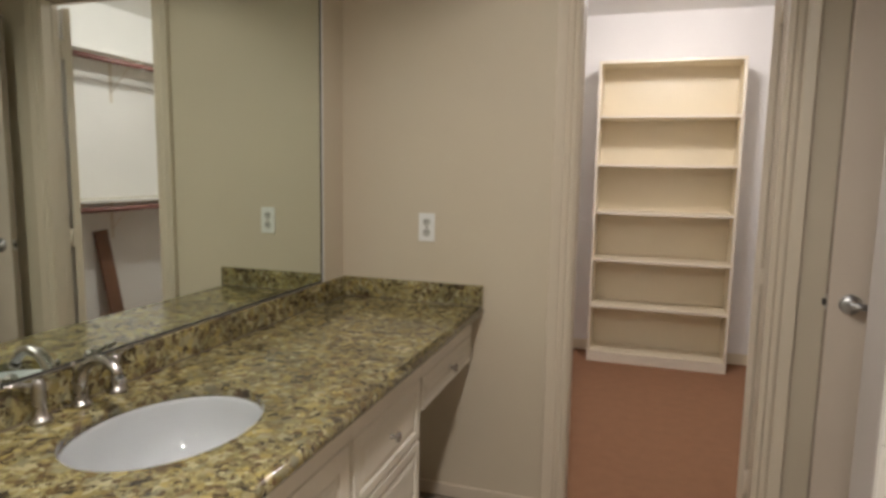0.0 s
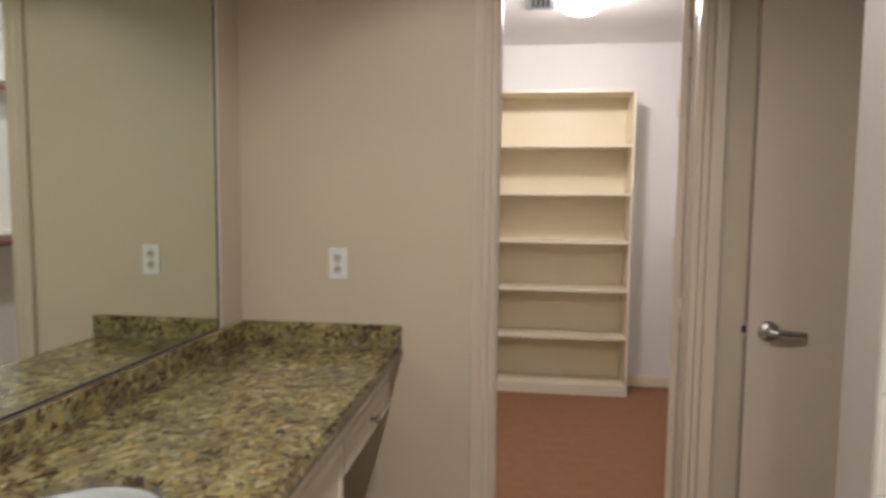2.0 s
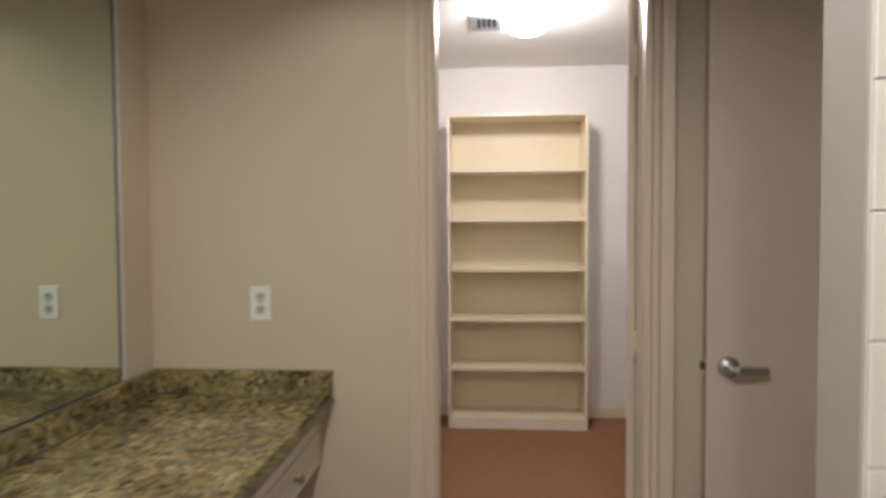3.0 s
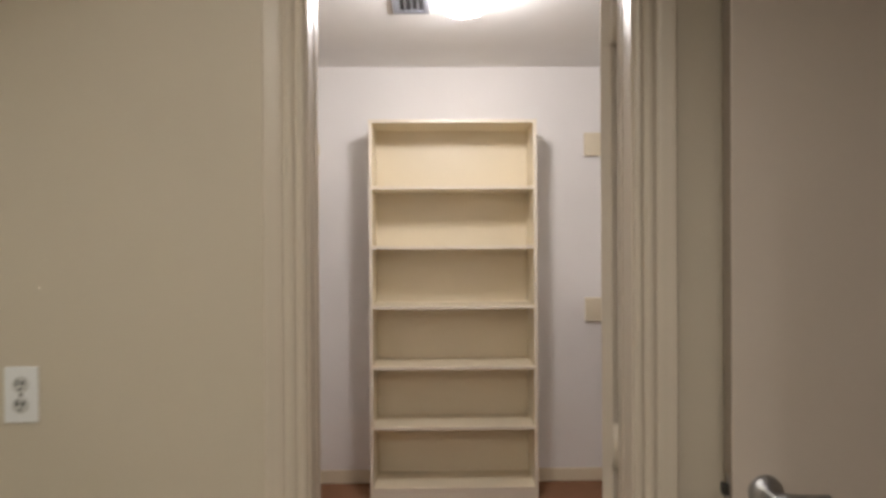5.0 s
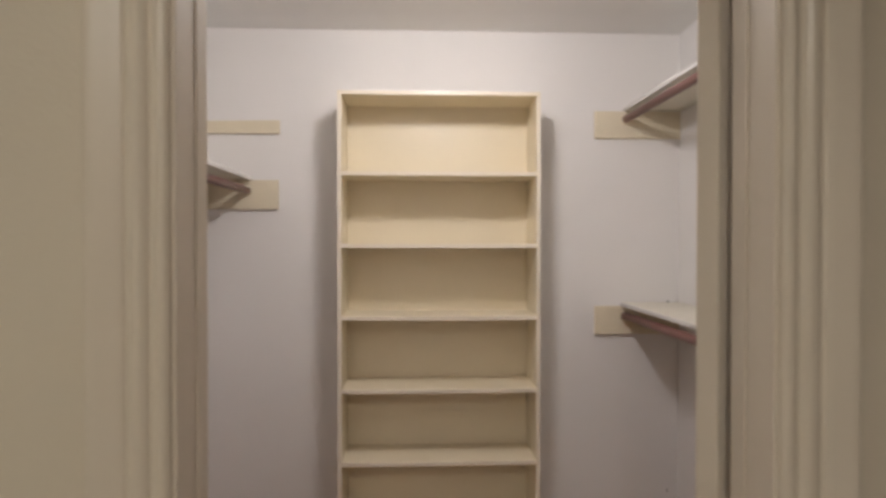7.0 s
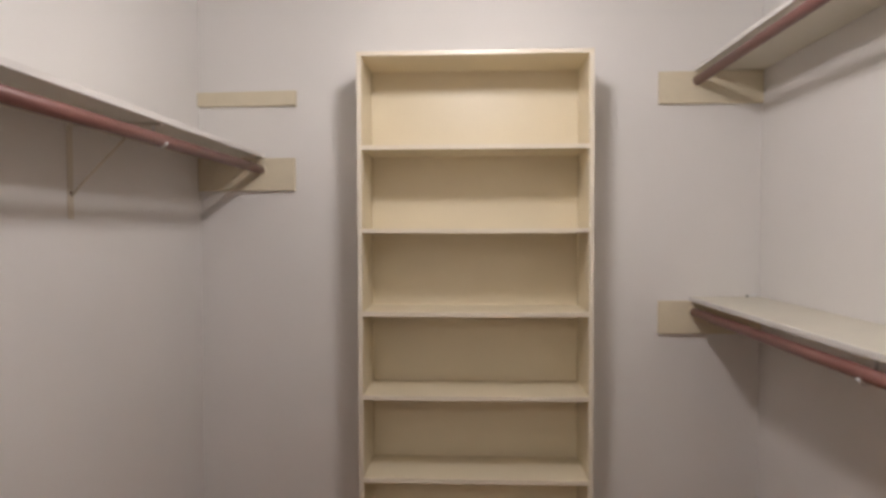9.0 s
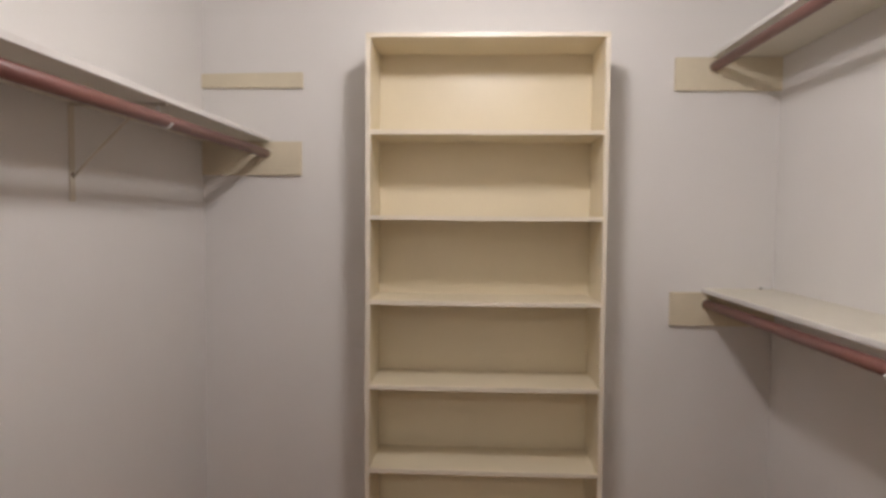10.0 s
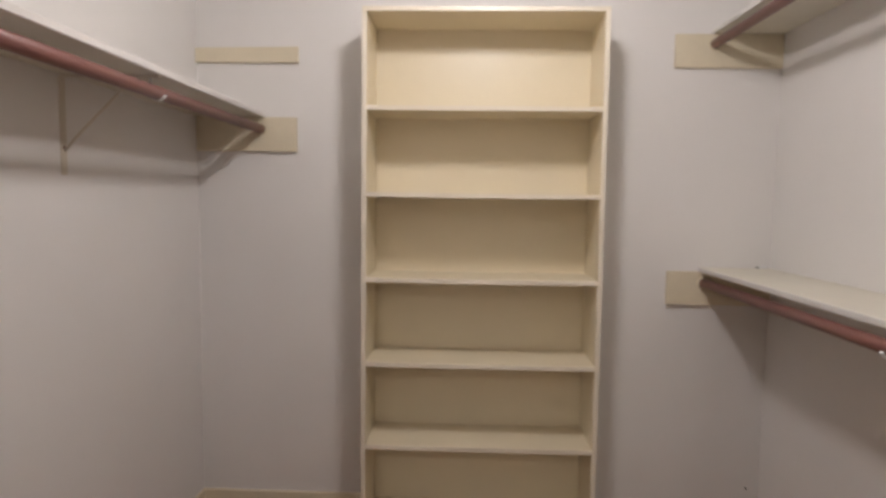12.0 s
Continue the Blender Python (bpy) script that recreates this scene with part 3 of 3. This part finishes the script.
def bookcase():
    b = empty("bookcase", "tall empty cream laminate bookcase with five shelves", "bookcase")
    t = 0.019
    for x0 in (BX0, BX1 - t):
        side = part("side_panel", boxed(x0, x0 + t, BY0, BY1, 0, BH - t, bevel=0.0012), CREAM, b)
        part("edge_band", boxed(x0 + 0.0008, x0 + t - 0.0008, BY0 - 0.0016, BY0 - 0.0001, 0.001, BH - t - 0.001), CREAM_EDGE, side, "paler edge band")
    top = part("top_panel", boxed(BX0, BX1, BY0 - 0.001, BY1, BH - t, BH, bevel=0.0015), CREAM, b)
    part("edge_band", boxed(BX0 + 0.001, BX1 - 0.001, BY0 - 0.0026, BY0 - 0.0011, BH - t + 0.001, BH - 0.001), CREAM_EDGE, top, "paler edge band")
    part("back_panel", boxed(BX0 + t, BX1 - t, BY1 - 0.006, BY1 - 0.001, 0.05, BH - t), CREAM, b)
    sag = (0.0, 0.0012, 0.0018, 0.0015, 0.0008, 0.0)
    for i, z in enumerate((1.758, 1.423, 1.086, 0.745, 0.405, 0.06)):
        n = 8
        xs = [BX0 + t + (BX1 - BX0 - 2 * t) * k / n for k in range(n + 1)]
        for name, y0, y1, z0, z1, mat in (("shelf", BY0 + 0.003, BY1 - 0.006, z - 0.004, z + 0.014, CREAM), ("edge_band", BY0 + 0.0012, BY0 + 0.0029, z - 0.0035, z + 0.0135, CREAM_EDGE)):
            bm = bmesh.new()
            rows = []
            for k, x in enumerate(xs):
                d = -sag[i] * (1 - (2 * k / n - 1) ** 2)
                rows.append([bm.verts.new((x, y, zz + d)) for y, zz in ((y0, z0), (y1, z0), (y1, z1), (y0, z1))])
            for p, q in zip(rows, rows[1:]):
                for m in range(4):
                    bm.faces.new((p[m], p[(m + 1) % 4], q[(m + 1) % 4], q[m]))
            bm.faces.new(rows[0][::-1]), bm.faces.new(rows[-1])
            shelf = part(name, bm, mat, b if name == "shelf" else shelf, "" if name == "shelf" else "paler edge band")
    part("kick_board", boxed(BX0 + t, BX1 - t, BY0 + 0.001, BY0 + 0.017, 0, 0.0535, bevel=0.001), CREAM_EDGE, b)
    return b


bookcase()


def cleat(name, x0, x1, z0, z1, label, taper=0.0):
    bm = boxed(x0, x1, YBACK - 0.018, YBACK, z0, z1, bevel=0.0018)
    for v in bm.verts:
        if v.co.z > (z0 + z1) / 2 and v.co.x < x0 + 0.05:
            v.co.z -= taper
    return thing(name, bm, CLEAT_PAINT, label, "cleat", "wall cleats")


cleat("shelf_cleat", CXL, -0.589, 1.99, 2.057, "narrow cream wooden cleat carrying no shelf", 0.006)
cleat("shelf_cleat", CXL, -0.596, 1.61, 1.757, "cream wooden cleat carrying the end of the shelf")
cleat("shelf_cleat", 1.013, XR, 1.978, 2.117, "cream wooden cleat carrying the end of the upper shelf")
cleat("shelf_cleat", 1.016, XR, 0.972, 1.116, "cream wooden cleat carrying the end of the lower shelf")


def bracket(wall, side, y, z, reach):
    """A pressed-metal shelf and rod bracket: wall plate, arm under the shelf, slanting brace and a hook for the rod."""
    b = empty("shelf_bracket", "white pressed-metal shelf and rod bracket", "bracket", "shelf brackets")
    part("wall_plate", boxed(min(wall, wall + side * 0.004), max(wall, wall + side * 0.004), y - 0.013, y + 0.013, z - 0.29, z - 0.004, bevel=0.0015), BRACKET_PAINT, b)
    part("arm", boxed(min(wall + side * 0.004, wall + side * reach), max(wall + side * 0.004, wall + side * reach), y - 0.009, y + 0.009, z - 0.008, z - 0.001, bevel=0.001), BRACKET_PAINT, b)
    part("brace", sweep(bmesh.new(), [(wall + side * 0.004, y, z - 0.22), (wall + side * 0.06, y, z - 0.16), (wall + side * (reach - 0.1), y, z - 0.03), (wall + side * (reach - 0.07), y, z - 0.008)], [0.0042] * 4, n=10), BRACKET_PAINT, b)
    cx, cz = wall + side * (reach - 0.005), z - 0.05
    pts = [(cx + side * 0.0215 * math.cos(math.radians(a)), y, cz - 0.0215 * math.sin(math.radians(a))) for a in range(20, 181, 20)] + [(cx - side * 0.022, y, cz + 0.02), (cx - side * 0.022, y, z - 0.006)]
    part("rod_hook", sweep(bmesh.new(), pts, [0.0055] * len(pts), n=8), WHITE_PLASTIC, b, "white rod hook")
    for dz in (-0.21,):
        part("screw", lathe(bmesh.new(), (wall + side * 0.004, y, z + dz), (side, 0, 0), [(0.0065, 0), (0.005, 0.0025)], n=12), BOARD, b)
    return b


def shelf_board(x0, x1, y0, z, label):
    b = empty("closet_shelf", label, "shelf", "closet shelves")
    front = x1 if x0 == CXL else x0
    e0, e1 = (front - 0.005, front) if x0 == CXL else (front, front + 0.005)
    part("board", boxed(x0 if x0 == CXL else e1 + 0.0002, e0 - 0.0002 if x0 == CXL else x1, y0, YBACK - 0.001, z, z + 0.018, bevel=0.001), SHELF_PAINT, b)
    part("front_edge", boxed(e0, e1, y0, YBACK - 0.001, z - 0.001, z + 0.0175, bevel=0.0015), SHELF_EDGE, b)
    return b


def rod(x, y0, z, label):
    r = empty("closet_rod", label, "closet rod", "closet rods")
    part("pole", tube(bmesh.new(), (x, y0, z), (x, YBACK - 0.0185, z), 0.0192, n=24), ROD, r)
    part("rod_socket", lathe(bmesh.new(), (x, YBACK - 0.018, z), (0, -1, 0), [(0.0235, 0), (0.0235, 0.003), (0.0215, 0.007), (0.0194, 0.0072)], n=24), CLEAT_PAINT, r, "rod socket painted over in cream")
    return r


LY0, RY0 = YC + 0.02, 2.86
shelf_board(CXL, -0.735, LY0, 1.7575, "white painted closet shelf board on a cleat and bracket")
rod(-0.75, LY0, 1.705, "reddish-brown wooden closet rod under the shelf")
bracket(CXL, 1, 4.024, 1.757, 0.292)
shelf_board(1.165, XR, RY0, 2.1175, "white painted upper closet shelf board on a cleat and bracket")
rod(1.172, RY0, 2.074, "reddish-brown wooden closet rod under the upper shelf")
bracket(XR, -1, 3.785, 2.117, 0.291)
shelf_board(1.152, XR, RY0, 1.1165, "white painted lower closet shelf board on a cleat and bracket")
rod(1.168, RY0, 1.068, "reddish-brown wooden closet rod under the lower shelf")
bracket(XR, -1, 3.74, 1.116, 0.295)


# ---- a small clip left on the lower shelf, in the corner ----
def plastic_clip():
    z = 1.1165 + 0.0182
    c = empty("plastic_clip", "small white plastic clip lying on the lower shelf", "clip")
    body = part("body", boxed(1.405, 1.437, 4.928, 4.94, z, z + 0.009, bevel=0.002), WHITE_PLASTIC, c)
    part("pin", tube(bmesh.new(), (1.402, 4.932, z + 0.004), (1.39, 4.93, z + 0.003), 0.0028, n=10), DARK_METAL, body, "dark metal pin")
    return c


plastic_clip()


# ---- a nail in the end wall, low down ----
def wall_nail():
    n = empty("wall_nail", "small dark nail sticking out of the white closet wall", "nail")
    part("shank", tube(bmesh.new(), (NAIL[0], YBACK + 0.002, NAIL[1]), (NAIL[0], YBACK - 0.012, NAIL[1]), 0.0018, n=10), DARK_METAL, n)
    part("head", lathe(bmesh.new(), (NAIL[0], YBACK - 0.012, NAIL[1]), (0, -1, 0), [(0.0035, 0), (0.0042, 0.0008), (0.003, 0.002)], n=14), DARK_METAL, n)
    return n


wall_nail()


# ---- leaning board ----
def leaning_board():
    bm = boxed(-0.009, 0.009, -0.06, 0.06, 0, 0.9, bevel=0.002)
    ob = thing("leaning_board", bm, BOARD, "brown wooden board leaning against the closet wall", "board")
    ob.matrix_world = pose(XR - 0.125, 3.68, 0.003, 4, 7.2, 0)
    return ob


leaning_board()


# ---- closet ceiling lamp and air register ----
def closet_lamp():
    x, y = CLOSET_LAMP
    l = empty("ceiling_lamp", "round closet ceiling lamp with a glowing white glass dome", "ceiling light")
    part("base_ring", lathe(bmesh.new(), (x, y, ZC), (0, 0, -1), [(0.1, 0), (0.1, 0.012), (0.093, 0.02), (0.074, 0.02)], n=40), WHITE_PLASTIC, l)
    part("glass_dome", lathe(bmesh.new(), (x, y, ZC - 0.0205), (0, 0, -1), [(0.078, 0), (0.09, 0.012), (0.104, 0.034), (0.107, 0.056), (0.098, 0.082), (0.075, 0.103), (0.042, 0.115), (0.011, 0.119)], n=40), CLOSET_BULB, l, "glowing white glass dome")
    return l


closet_lamp()


def air_register():
    x0, x1, y0, y1, z = -0.082, 0.085, 3.81, 4.06, ZC
    v = empty("air_register", "small grey metal ceiling air register with slats", "air vent")
    part("backing", boxed(x0 + 0.02, x1 - 0.02, y0 + 0.02, y1 - 0.02, z - 0.003, z - 0.0005), DARK, v)
    bm = bmesh.new()
    box(bm, x0, x1, y0, y0 + 0.04, z - 0.009, z)
    box(bm, x0, x1, y1 - 0.04, y1, z - 0.009, z)
    box(bm, x0, x0 + 0.035, y0 + 0.04, y1 - 0.04, z - 0.009, z)
    box(bm, x1 - 0.025, x1, y0 + 0.04, y1 - 0.04, z - 0.009, z)
    part("frame", bm, VENT_METAL, v)
    for i in range(4):
        cx = x0 + 0.035 + 0.114 * (i + 0.5) / 4 + 0.009
        bm = boxed(-0.005, 0.005, y0 + 0.04, y1 - 0.04, -0.0012, 0.0012)
        bmesh.ops.transform(bm, matrix=pose(cx, 0, z - 0.008, 0, 35, 0), verts=bm.verts[:])
        part("slat", bm, VENT_METAL, v)
    return v


air_register()


def soap_dish():
    cx, cy, cz, a, b = 0.554, 1.163, 1.07, 0.083, 0.05
    d = empty("soap_dish", "dull metal soap dish with an oval rim on the tiled wall", "soap dish")
    ring = [(cx + a * math.cos(2 * math.pi * k / 28), cy + b * math.sin(2 * math.pi * k / 28), cz) for k in range(29)]
    part("rim", sweep(bmesh.new(), ring, [0.0045] * 29, n=8), DULL_NICKEL, d)
    bm = bmesh.new()
    rows = [[bm.verts.new((cx + a * r * math.cos(2 * math.pi * k / 28), cy + b * r * math.sin(2 * math.pi * k / 28), cz + z)) for k in range(28)] for r, z in ((1, 0), (0.92, -0.014), (0.75, -0.024), (0.4, -0.027))]
    for p, q in zip(rows, rows[1:]):
        for k in range(28):
            bm.faces.new((p[k], p[(k + 1) % 28], q[(k + 1) % 28], q[k])).smooth = True
    bm.faces.new(rows[-1])
    part("tray", bm, DULL_NICKEL, d)
    part("wall_mount", boxed(cx - 0.02, cx + 0.02, cy + b - 0.004, PY0 - 0.002, cz - 0.02, cz + 0.006, bevel=0.003), DULL_NICKEL, d)
    return d


soap_dish()

# ---- wall tiles on the tub partition ----
TP, TG = 0.1585, 0.002
tile_bm = boxed(0, TP - TG, -0.007, 0.0, 0, TP - TG, bevel=0.0018, segments=1)
tile_mesh = mesh_of("tile", tile_bm, TILE)
part("grout_bed", boxed(PX + 0.002, XR, PY0 + 0.0045, PY0 + 0.0079, 0, 2.2), GROUT, stub)
for r in range(14):
    for c in range(6):
        t = new("tile", tile_mesh)
        t.parent = stub
        t.location = (PX + 0.003 + c * TP, PY0 + 0.0045, 1.093 + TG / 2 + (r - 6) * TP - 0.0015)
